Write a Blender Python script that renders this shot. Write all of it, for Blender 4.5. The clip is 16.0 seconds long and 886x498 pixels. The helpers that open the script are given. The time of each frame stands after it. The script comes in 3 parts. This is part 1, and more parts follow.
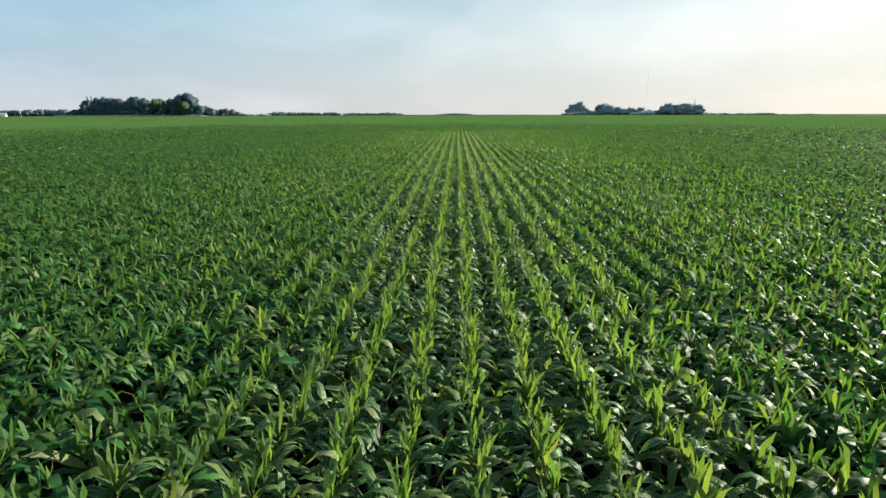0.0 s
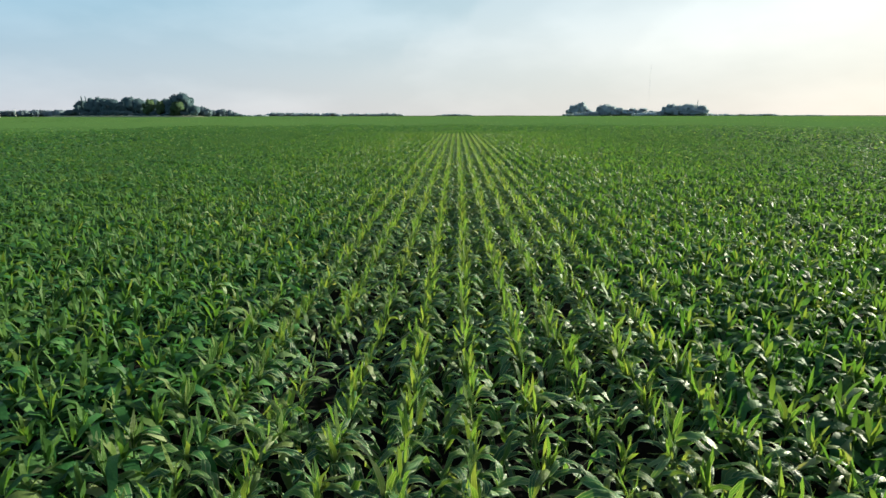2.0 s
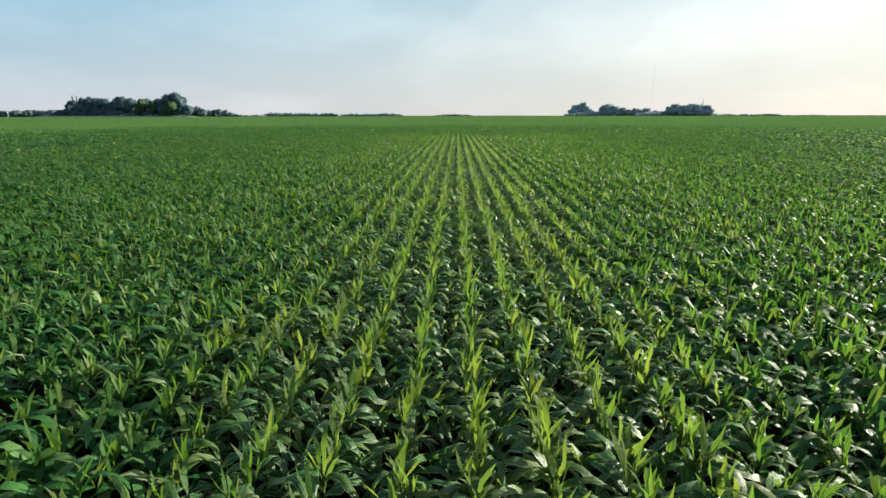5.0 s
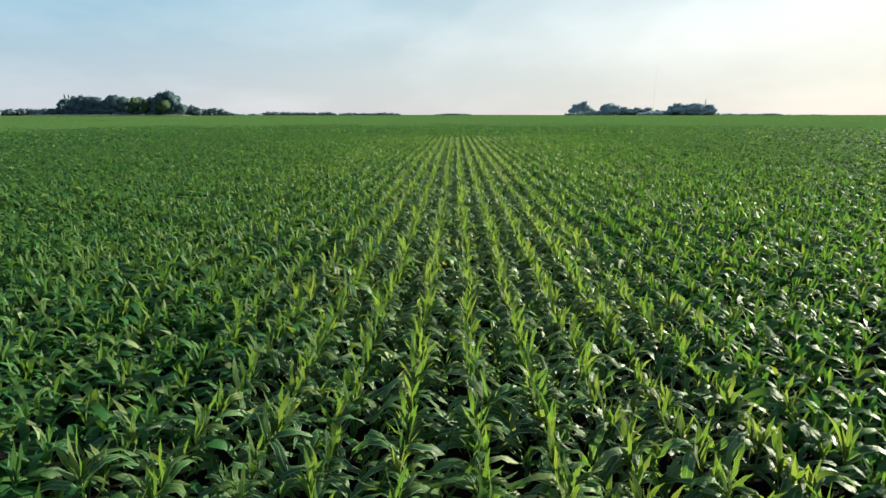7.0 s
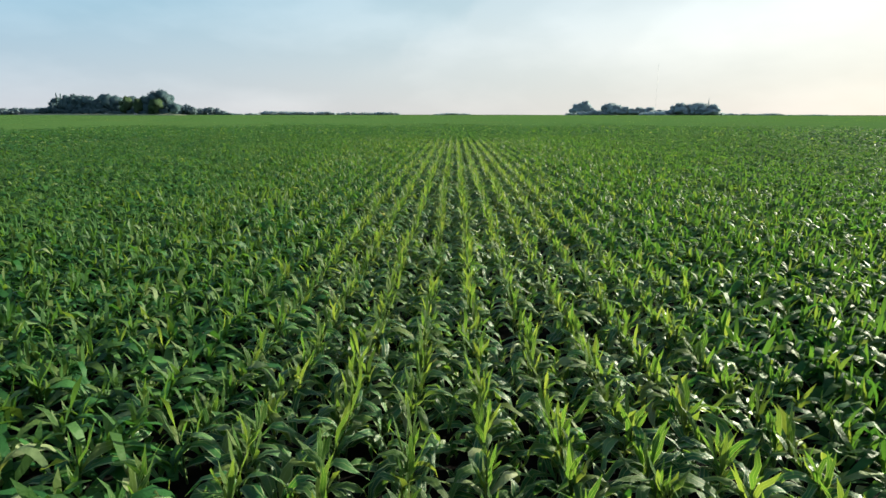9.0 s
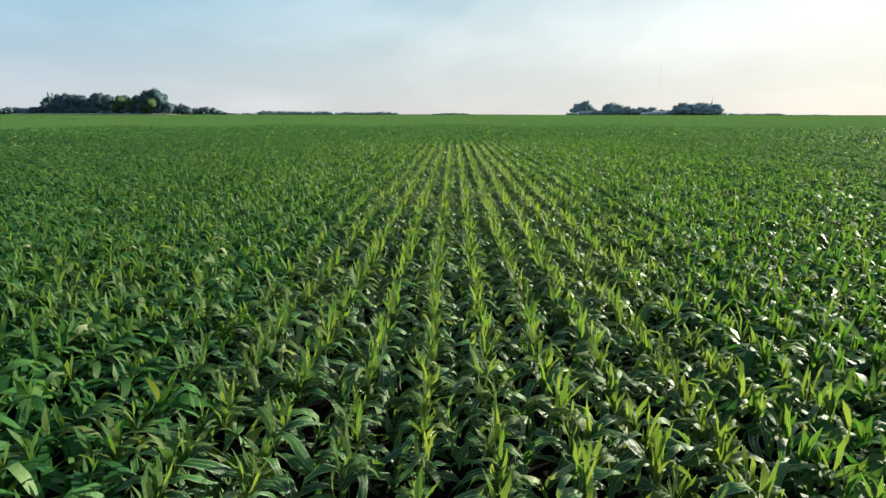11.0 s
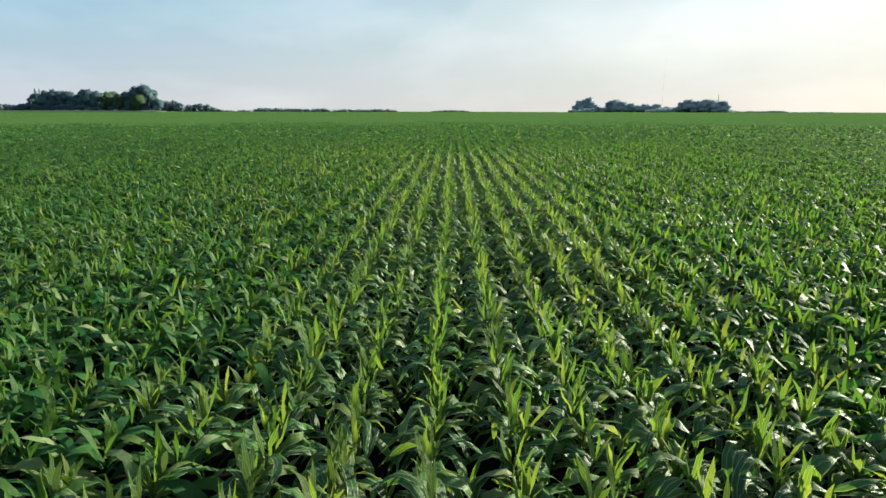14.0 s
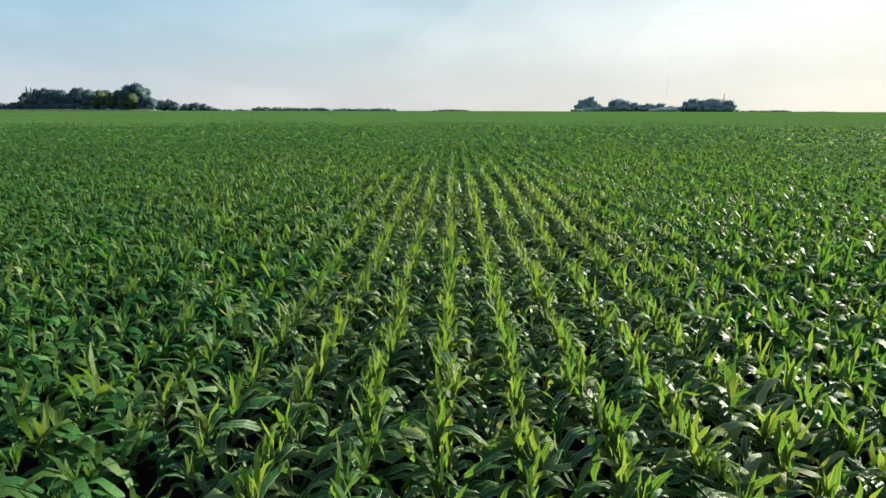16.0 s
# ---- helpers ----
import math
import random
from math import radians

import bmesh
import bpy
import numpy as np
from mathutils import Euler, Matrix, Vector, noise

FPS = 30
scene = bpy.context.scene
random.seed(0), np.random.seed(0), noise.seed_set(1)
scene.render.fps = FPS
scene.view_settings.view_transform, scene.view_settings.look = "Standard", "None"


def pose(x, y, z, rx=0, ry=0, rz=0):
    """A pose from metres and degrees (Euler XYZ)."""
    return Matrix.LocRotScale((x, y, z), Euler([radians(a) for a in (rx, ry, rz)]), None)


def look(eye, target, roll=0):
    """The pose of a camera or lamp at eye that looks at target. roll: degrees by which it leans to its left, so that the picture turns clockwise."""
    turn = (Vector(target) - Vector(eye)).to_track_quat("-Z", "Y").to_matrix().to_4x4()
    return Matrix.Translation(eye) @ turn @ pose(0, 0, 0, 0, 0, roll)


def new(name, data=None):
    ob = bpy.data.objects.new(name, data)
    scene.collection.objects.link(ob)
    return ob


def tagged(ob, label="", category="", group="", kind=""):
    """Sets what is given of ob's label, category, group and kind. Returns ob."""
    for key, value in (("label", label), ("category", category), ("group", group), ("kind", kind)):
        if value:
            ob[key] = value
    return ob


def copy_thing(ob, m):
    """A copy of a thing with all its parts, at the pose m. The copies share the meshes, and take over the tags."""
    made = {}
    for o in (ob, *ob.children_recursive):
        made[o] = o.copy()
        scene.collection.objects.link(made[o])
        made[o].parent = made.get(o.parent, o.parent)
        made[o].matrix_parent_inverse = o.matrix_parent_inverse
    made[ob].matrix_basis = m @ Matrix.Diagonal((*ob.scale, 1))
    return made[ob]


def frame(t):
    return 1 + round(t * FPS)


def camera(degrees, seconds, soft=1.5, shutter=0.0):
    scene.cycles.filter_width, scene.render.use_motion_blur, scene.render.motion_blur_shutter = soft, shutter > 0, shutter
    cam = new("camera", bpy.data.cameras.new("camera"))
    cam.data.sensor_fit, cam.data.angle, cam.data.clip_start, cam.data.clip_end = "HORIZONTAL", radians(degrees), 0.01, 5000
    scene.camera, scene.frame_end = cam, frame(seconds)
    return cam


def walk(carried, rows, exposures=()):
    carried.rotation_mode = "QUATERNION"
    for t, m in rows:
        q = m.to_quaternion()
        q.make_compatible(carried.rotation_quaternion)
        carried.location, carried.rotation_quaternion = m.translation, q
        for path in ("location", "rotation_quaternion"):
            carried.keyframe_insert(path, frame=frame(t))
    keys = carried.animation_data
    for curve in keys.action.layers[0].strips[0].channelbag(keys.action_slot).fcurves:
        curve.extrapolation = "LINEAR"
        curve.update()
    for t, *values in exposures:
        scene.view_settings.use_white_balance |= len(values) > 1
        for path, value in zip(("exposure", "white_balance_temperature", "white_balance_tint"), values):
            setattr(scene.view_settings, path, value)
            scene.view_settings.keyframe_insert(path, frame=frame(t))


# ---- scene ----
# The drone's flight, low over the corn, along the rows. Rows of corn run along +y, 0.76 m apart.
cam = camera(78.4, 16.0, soft=1.5)
FLIGHT = [
    (0, -0.209, 0.155, 4.239, 1.471, -13.914, 0.139),
    (0.5, -0.203, 2.674, 4.198, 1.462, -13.895, 0.119),
    (1, -0.196, 5.193, 4.156, 1.469, -13.868, 0.099),
    (1.5, -0.188, 7.720, 4.116, 1.452, -13.846, 0.091),
    (2, -0.185, 10.262, 4.076, 1.439, -13.826, 0.093),
    (2.5, -0.190, 12.812, 4.044, 1.445, -13.818, 0.097),
    (3, -0.198, 15.397, 4.022, 1.445, -13.805, 0.107),
    (3.5, -0.199, 17.968, 4.001, 1.426, -13.802, 0.114),
    (4, -0.204, 20.583, 3.982, 1.428, -13.801, 0.113),
    (6.5, -0.233, 33.694, 3.914, 1.379, -13.873, 0.063),
    (7, -0.242, 36.486, 3.885, 1.324, -13.891, 0.041),
    (7.5, -0.251, 39.269, 3.854, 1.282, -13.896, 0.021),
    (8, -0.263, 42.045, 3.821, 1.246, -13.897, 0.006),
    (8.5, -0.282, 44.820, 3.785, 1.208, -13.903, -0.005),
    (9, -0.314, 47.632, 3.751, 1.225, -13.912, -0.017),
    (11.5, -0.459, 61.478, 3.697, 1.109, -13.953, -0.056),
    (12, -0.486, 64.288, 3.671, 1.081, -14.008, -0.050),
    (12.5, -0.510, 67.128, 3.643, 1.071, -14.051, -0.045),
    (13, -0.527, 70.003, 3.610, 1.069, -14.108, -0.049),
    (13.5, -0.539, 72.926, 3.578, 1.064, -14.150, -0.058),
    (14, -0.559, 75.916, 3.550, 1.063, -14.204, -0.073),
    (14.5, -0.586, 78.985, 3.530, 1.072, -14.232, -0.087),
    (15, -0.619, 82.098, 3.508, 1.072, -14.255, -0.095),
    (15.5, -0.659, 85.223, 3.495, 1.096, -14.272, -0.103),
    (16, -0.698, 88.366, 3.488, 1.086, -14.278, -0.110),
]
walk(cam, [(t, pose(x, y, z, 90 + pitch, roll, yaw)) for t, x, y, z, yaw, pitch, roll in FLIGHT],
     exposures=[(0.0, 1.2), (16.0, 1.2)])

# ---------------------------------------------------------------- world and sun
SUN_AZIMUTH = 62.0      # degrees to the right of the rows
SUN_HEIGHT = 20.0

world = bpy.data.worlds.new("hazy_morning_sky")
scene.world = world
world.use_nodes = True
wn, wl = world.node_tree.nodes, world.node_tree.links
wn.clear()
w_out = wn.new("ShaderNodeOutputWorld")
w_bg = wn.new("ShaderNodeBackground")
w_sky = wn.new("ShaderNodeTexSky")
w_sky.sky_type = "NISHITA"
w_sky.sun_disc = False
w_sky.sun_elevation = radians(SUN_HEIGHT)
w_sky.sun_rotation = radians(SUN_AZIMUTH)
w_sky.air_density = 1.0
w_sky.dust_density = 1.0
w_sky.ozone_density = 1.0
w_bg.inputs["Strength"].default_value = 0.063
# pale haze low over the horizon and thin veils of cloud
w_co = wn.new("ShaderNodeTexCoord")
w_sep = wn.new("ShaderNodeSeparateXYZ")
wl.new(w_co.outputs["Generated"], w_sep.inputs[0])
w_low = wn.new("ShaderNodeMapRange")
w_low.interpolation_type = "SMOOTHSTEP"
for key, value in (("From Min", 0.0), ("From Max", 0.6), ("To Min", 0.92), ("To Max", 0.25)):
    w_low.inputs[key].default_value = value
wl.new(w_sep.outputs["Z"], w_low.inputs["Value"])
w_map = wn.new("ShaderNodeMapping")
w_map.inputs["Scale"].default_value = (1.0, 1.0, 2.6)
w_map.inputs["Rotation"].default_value = (0.0, radians(28), 0.0)
wl.new(w_co.outputs["Generated"], w_map.inputs["Vector"])
w_veil = wn.new("ShaderNodeTexNoise")
w_veil.inputs["Scale"].default_value = 3.2
w_veil.inputs["Detail"].default_value = 5.0
w_veil.inputs["Roughness"].default_value = 0.5
wl.new(w_map.outputs[0], w_veil.inputs["Vector"])
w_vr = wn.new("ShaderNodeMapRange")
for key, value in (("From Min", 0.46), ("From Max", 0.66), ("To Min", 0.0), ("To Max", 0.45)):
    w_vr.inputs[key].default_value = value
wl.new(w_veil.outputs["Fac"], w_vr.inputs["Value"])
w_mix = wn.new("ShaderNodeMix")
w_mix.data_type = "RGBA"
w_dot = wn.new("ShaderNodeVectorMath")
w_dot.operation = "DOT_PRODUCT"
w_dot.inputs[1].default_value = (math.sin(radians(SUN_AZIMUTH)), math.cos(radians(SUN_AZIMUTH)), 0.1)
wl.new(w_co.outputs["Generated"], w_dot.inputs[0])
w_near = wn.new("ShaderNodeMapRange")
for key, value in (("From Min", -0.3), ("From Max", 1.0)):
    w_near.inputs[key].default_value = value
wl.new(w_dot.outputs["Value"], w_near.inputs["Value"])
w_tone = wn.new("ShaderNodeMix")
w_tone.data_type = "RGBA"
w_high = wn.new("ShaderNodeMapRange")
w_high.inputs["From Max"].default_value = 0.19
wl.new(w_sep.outputs["Z"], w_high.inputs["Value"])
for sock, low, high in ((w_tone.inputs[6], (3.89, 4.18, 4.72, 1), (1.87, 4.03, 5.51, 1)),      # haze away from the sun
                        (w_tone.inputs[7], (5.85, 5.71, 5.27, 1), (5.02, 5.61, 5.35, 1))):          # haze towards it
    w_step = wn.new("ShaderNodeMix")
    w_step.data_type = "RGBA"
    w_step.inputs[6].default_value, w_step.inputs[7].default_value = low, high
    wl.new(w_high.outputs[0], w_step.inputs[0])
    wl.new(w_step.outputs[2], sock)
wl.new(w_near.outputs[0], w_tone.inputs[0])
wl.new(w_tone.outputs[2], w_mix.inputs[7])
wl.new(w_low.outputs[0], w_mix.inputs[0])
wl.new(w_sky.outputs[0], w_mix.inputs[6])
w_lit = wn.new("ShaderNodeMix")
w_lit.data_type, w_lit.blend_type = "RGBA", "ADD"
w_lit.inputs[7].default_value = (1.42, 1.33, 1.28, 1)       # sunlit thin cloud
wl.new(w_vr.outputs[0], w_lit.inputs[0])
wl.new(w_mix.outputs[2], w_lit.inputs[6])
# two broad sheets of thin cloud with soft slanting edges, one behind the other
w_side = wn.new("ShaderNodeMath")
w_side.operation = "DIVIDE"
w_front = wn.new("ShaderNodeMath")
w_front.operation = "MAXIMUM"
w_front.inputs[1].default_value = 0.1
wl.new(w_sep.outputs["Y"], w_front.inputs[0])
wl.new(w_sep.outputs["X"], w_side.inputs[0])
wl.new(w_front.outputs[0], w_side.inputs[1])
w_slant = wn.new("ShaderNodeMath")
w_slant.operation = "MULTIPLY_ADD"
wl.new(w_sep.outputs["Z"], w_slant.inputs[0])
w_slant.inputs[1].default_value = -2.0
wl.new(w_side.outputs[0], w_slant.inputs[2])
w_ragged = wn.new("ShaderNodeTexNoise")
w_ragged.inputs["Scale"].default_value = 9.0
w_ragged.inputs["Detail"].default_value = 4.0
wl.new(w_co.outputs["Generated"], w_ragged.inputs["Vector"])
w_edge = wn.new("ShaderNodeMath")
w_edge.operation = "MULTIPLY_ADD"
wl.new(w_ragged.outputs["Fac"], w_edge.inputs[0])
w_edge.inputs[1].default_value = 0.22
wl.new(w_slant.outputs[0], w_edge.inputs[2])
w_fade = wn.new("ShaderNodeMapRange")
w_fade.interpolation_type = "SMOOTHSTEP"
for key, value in (("From Min", 0.04), ("From Max", 0.12)):
    w_fade.inputs[key].default_value = value
wl.new(w_sep.outputs["Z"], w_fade.inputs["Value"])
w_last = w_lit.outputs[2]
for at, glare in ((-0.2, (0.541, 0.414, 0.354, 1)), (0.17, (0.393, 0.354, 0.294, 1))):
    w_sheet = wn.new("ShaderNodeMapRange")
    w_sheet.interpolation_type = "SMOOTHSTEP"
    w_sheet.inputs["From Min"].default_value, w_sheet.inputs["From Max"].default_value = at - 0.025, at + 0.045
    wl.new(w_edge.outputs[0], w_sheet.inputs["Value"])
    w_thin = wn.new("ShaderNodeMath")
    w_thin.operation = "MULTIPLY"
    wl.new(w_sheet.outputs[0], w_thin.inputs[0])
    wl.new(w_fade.outputs[0], w_thin.inputs[1])
    w_cloud = wn.new("ShaderNodeMix")
    w_cloud.data_type, w_cloud.blend_type = "RGBA", "ADD"
    w_cloud.inputs[7].default_value = glare
    wl.new(w_thin.outputs[0], w_cloud.inputs[0])
    wl.new(w_last, w_cloud.inputs[6])
    w_last = w_cloud.outputs[2]
wl.new(w_last, w_bg.inputs["Color"])
wl.new(w_bg.outputs[0], w_out.inputs["Surface"])

sun_data = bpy.data.lights.new("sun", "SUN")
sun_data.energy = 5.0
sun_data.angle = radians(0.6)
sun_data.color = (1.0, 0.96, 0.74)
sun = new("sun", sun_data)
sa, se = radians(SUN_AZIMUTH), radians(SUN_HEIGHT)
sun_way = Vector((math.sin(sa) * math.cos(se), math.cos(sa) * math.cos(se), math.sin(se)))
sun.matrix_world = look(sun_way * 400, (0, 0, 0))


# ---------------------------------------------------------------- materials
def material(name):
    m = bpy.data.materials.new(name)
    m.use_nodes = True
    n, l = m.node_tree.nodes, m.node_tree.links
    n.clear()
    return m, n, l, n.new("ShaderNodeOutputMaterial")


def ramp(n, l, source, stops):
    r = n.new("ShaderNodeValToRGB")
    e = r.color_ramp.elements
    while len(e) < len(stops):
        e.new(0.5)
    for k, (p, c) in zip(e, stops):
        k.position, k.color = p, (*c, 1)
    l.new(source, r.inputs["Fac"])
    return r.outputs["Color"]


def noise_tex(n, l, vector, scale, detail=4, rough=0.55):
    t = n.new("ShaderNodeTexNoise")
    t.inputs["Scale"].default_value = scale
    t.inputs["Detail"].default_value = detail
    t.inputs["Roughness"].default_value = rough
    l.new(vector, t.inputs["Vector"])
    return t.outputs["Fac"]


def mathn(n, l, op, a, b=None, c=None):
    m = n.new("ShaderNodeMath")
    m.operation = op
    for i, v in enumerate((a, b, c)):
        if v is None:
            continue
        if isinstance(v, (int, float)):
            m.inputs[i].default_value = v
        else:
            l.new(v, m.inputs[i])
    return m.outputs[0]


def mixc(n, l, fac, a, b, blend="MIX"):
    m = n.new("ShaderNodeMix")
    m.data_type, m.blend_type = "RGBA", blend
    for sock, v in ((m.inputs[0], fac), (m.inputs[6], a), (m.inputs[7], b)):
        if isinstance(v, (int, float)):
            sock.default_value = v
        elif isinstance(v, tuple):
            sock.default_value = (*v, 1)
        else:
            l.new(v, sock)
    return m.outputs[2]


def foliage(name, stops, dry, through_light, rough, spec=0.5, rib=0.0, patch_scale=0.2, patch_amount=0.62, glow=(1.35, 1.38, 0.8), grain_amount=0.4, waves=0.0):
    """Leaf surface: colour differs from leaf to leaf and in broad patches; light comes through it."""
    m, n, l, out = material(name)
    geo = n.new("ShaderNodeNewGeometry")
    info = n.new("ShaderNodeObjectInfo")
    tint = mathn(n, l, "FRACT", mathn(n, l, "ADD", geo.outputs["Random Per Island"], info.outputs["Random"]))
    base = ramp(n, l, tint, stops)
    patch = noise_tex(n, l, geo.outputs["Position"], patch_scale, 3)
    patch = mathn(n, l, "MULTIPLY", mathn(n, l, "SMOOTH_MAX", mathn(n, l, "MULTIPLY_ADD", patch, 4.0, -2.0), 0.0, 0.2), patch_amount)
    base = mixc(n, l, patch, base, dry)
    grain = noise_tex(n, l, geo.outputs["Position"], 22.0, 3)
    base = mixc(n, l, mathn(n, l, "MULTIPLY", grain, grain_amount), base, (0.02, 0.07, 0.014))
    if rib:
        uv = n.new("ShaderNodeUVMap")
        sep = n.new("ShaderNodeSeparateXYZ")
        l.new(uv.outputs[0], sep.inputs[0])
        off = mathn(n, l, "ABSOLUTE", mathn(n, l, "SUBTRACT", sep.outputs[0], 0.5))
        mid = mathn(n, l, "LESS_THAN", off, 0.045)
        base = mixc(n, l, mathn(n, l, "MULTIPLY", mid, rib), base, (0.22, 0.3, 0.11))
        # pale leaf edge, widened and brightened to paint its backlit rim
        lit_edge = mathn(n, l, "GREATER_THAN", off, 0.41)
        base = mixc(n, l, mathn(n, l, "MULTIPLY", lit_edge, 0.75 * rib), base, (0.34, 0.42, 0.24))
    p = n.new("ShaderNodeBsdfPrincipled")
    p.inputs["Roughness"].default_value = rough
    p.inputs["Specular IOR Level"].default_value = spec
    l.new(base, p.inputs["Base Color"])
    bump = n.new("ShaderNodeBump")
    bump.inputs["Strength"].default_value = 0.35
    bump.inputs["Distance"].default_value = 0.01
    relief = noise_tex(n, l, geo.outputs["Position"], 45.0, 2)
    if rib:       # fine veins along the blade
        vein = n.new("ShaderNodeTexWave")
        vein.inputs["Scale"].default_value = 2.2
        vein.inputs["Distortion"].default_value = 1.5
        l.new(uv.outputs[0], vein.inputs["Vector"])
        relief = mathn(n, l, "MULTIPLY_ADD", vein.outputs["Fac"], 0.25, relief)
    if waves:     # the blade's surface ripples from side to side
        bump.inputs["Strength"].default_value = 0.75
        relief = mathn(n, l, "MULTIPLY_ADD", noise_tex(n, l, geo.outputs["Position"], 12.0, 1), waves, relief)
    l.new(relief, bump.inputs["Height"])
    l.new(bump.outputs[0], p.inputs["Normal"])
    tr = n.new("ShaderNodeBsdfTranslucent")
    l.new(mixc(n, l, 1.0, base, glow, "MULTIPLY"), tr.inputs["Color"])
    mix = n.new("ShaderNodeMixShader")
    mix.inputs[0].default_value = through_light
    l.new(p.outputs[0], mix.inputs[1])
    l.new(tr.outputs[0], mix.inputs[2])
    l.new(mix.outputs[0], out.inputs["Surface"])
    return m


# lower leaves' shade is in the dark stops, silvery sunlit sheen in pale ones
M_LEAF = foliage("corn_leaf", [(0.0, (0.015, 0.076, 0.027)), (0.42, (0.027, 0.122, 0.034)), (0.7, (0.062, 0.205, 0.052)), (0.9, (0.13, 0.26, 0.095)), (1.0, (0.38, 0.4, 0.21))],
                 (0.06, 0.145, 0.055), 0.4, 0.38, 0.5, rib=0.8, waves=0.8, glow=(1.6, 1.46, 0.62))
M_LEAF_MID = foliage("corn_leaf_mid_field", [(0.0, (0.016, 0.076, 0.026)), (0.45, (0.029, 0.12, 0.033)), (0.72, (0.064, 0.2, 0.05)), (0.9, (0.13, 0.255, 0.085)), (1.0, (0.36, 0.41, 0.22))],
                     (0.06, 0.145, 0.055), 0.4, 0.46, 0.22, waves=0.8, glow=(1.6, 1.46, 0.62))
M_YOUNG_MID = foliage("young_corn_leaf_mid_field", [(0.0, (0.044, 0.124, 0.034)), (0.7, (0.074, 0.164, 0.042)), (1.0, (0.16, 0.22, 0.066))],
                      (0.115, 0.185, 0.045), 0.5, 0.5, 0.3, waves=1.0, glow=(1.55, 1.44, 0.56))
# lighter than the near leaves: distance haze and sunlit specks are in the colour
M_LEAF_FAR = foliage("hazed_far_corn_leaf", [(0.0, (0.03, 0.114, 0.038)), (0.55, (0.053, 0.164, 0.046)), (0.86, (0.094, 0.215, 0.058)), (1.0, (0.23, 0.33, 0.15))],
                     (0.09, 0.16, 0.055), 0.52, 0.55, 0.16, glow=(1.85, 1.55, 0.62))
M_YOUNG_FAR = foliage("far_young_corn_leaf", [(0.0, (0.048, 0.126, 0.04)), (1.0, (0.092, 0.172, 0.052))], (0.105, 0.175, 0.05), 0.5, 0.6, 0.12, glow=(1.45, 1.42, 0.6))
M_YOUNG = foliage("young_corn_leaf", [(0.0, (0.046, 0.13, 0.034)), (0.6, (0.08, 0.174, 0.042)), (1.0, (0.18, 0.235, 0.07))],
                  (0.15, 0.19, 0.045), 0.52, 0.45, 0.35, rib=0.5, waves=1.0, glow=(1.55, 1.46, 0.56))
# far canopy: the light yellow haze near the horizon is put into this colour
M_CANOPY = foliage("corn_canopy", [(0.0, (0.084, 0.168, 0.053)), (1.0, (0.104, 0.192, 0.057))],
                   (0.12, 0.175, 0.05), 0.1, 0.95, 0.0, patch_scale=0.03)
M_STALK = foliage("corn_stalk", [(0.0, (0.1, 0.17, 0.05)), (1.0, (0.15, 0.2, 0.07))], (0.16, 0.15, 0.06), 0.1, 0.5)
# grove trees: blue distance haze is mixed into the leaf colour
M_TREE = foliage("hazed_tree_foliage", [(0.0, (0.088, 0.145, 0.17)), (1.0, (0.11, 0.17, 0.19))], (0.1, 0.165, 0.175), 0.3, 0.9, 0.04, patch_scale=0.08, grain_amount=0.05, glow=(0.95, 1.05, 1.0))
# edge trees: the sun's yellow-green on them is put into the base colour
M_TREE_SUNLIT = foliage("sunlit_tree_foliage", [(0.0, (0.07, 0.118, 0.066)), (1.0, (0.09, 0.142, 0.072))], (0.08, 0.125, 0.064), 0.4, 0.9, 0.04, patch_scale=0.08, grain_amount=0.05, glow=(0.95, 1.05, 1.0))
# far trees: the pale blue of distance haze is painted into the foliage
M_TREE_PALE_HAZE = foliage("pale_haze_tree_foliage", [(0.0, (0.36, 0.44, 0.48)), (1.0, (0.42, 0.49, 0.52))], (0.37, 0.45, 0.48), 0.3, 0.95, 0.02, patch_scale=0.08, grain_amount=0.03, glow=(1.0, 1.05, 1.05))
# dimmer copy of that painted haze, for belts on the sunlit left
M_TREE_DIM_HAZE = foliage("dim_haze_tree_foliage", [(0.0, (0.13, 0.185, 0.215)), (1.0, (0.17, 0.22, 0.25))], (0.14, 0.2, 0.23), 0.3, 0.95, 0.02, patch_scale=0.08, grain_amount=0.03, glow=(1.0, 1.05, 1.05))
M_GRASS = foliage("grass_margin", [(0.0, (0.3, 0.33, 0.2)), (1.0, (0.4, 0.4, 0.27))], (0.44, 0.42, 0.3), 0.2, 0.7, 0.2, patch_scale=0.05)


def rough_surface(name, stops, scale, rough, bump_size=0.02, metal=0.0, spec=0.3):
    m, n, l, out = material(name)
    geo = n.new("ShaderNodeNewGeometry")
    broad = noise_tex(n, l, geo.outputs["Position"], scale * 0.1, 3)
    fine = noise_tex(n, l, geo.outputs["Position"], scale, 6, 0.65)
    both = mathn(n, l, "MULTIPLY_ADD", fine, 0.6, mathn(n, l, "MULTIPLY", broad, 0.4))
    p = n.new("ShaderNodeBsdfPrincipled")
    p.inputs["Roughness"].default_value = rough
    p.inputs["Metallic"].default_value = metal
    p.inputs["Specular IOR Level"].default_value = spec
    l.new(ramp(n, l, both, stops), p.inputs["Base Color"])
    bump = n.new("ShaderNodeBump")
    bump.inputs["Strength"].default_value = 0.8
    bump.inputs["Distance"].default_value = bump_size
    l.new(fine, bump.inputs["Height"])
    l.new(bump.outputs[0], p.inputs["Normal"])
    l.new(p.outputs[0], out.inputs["Surface"])
    return m


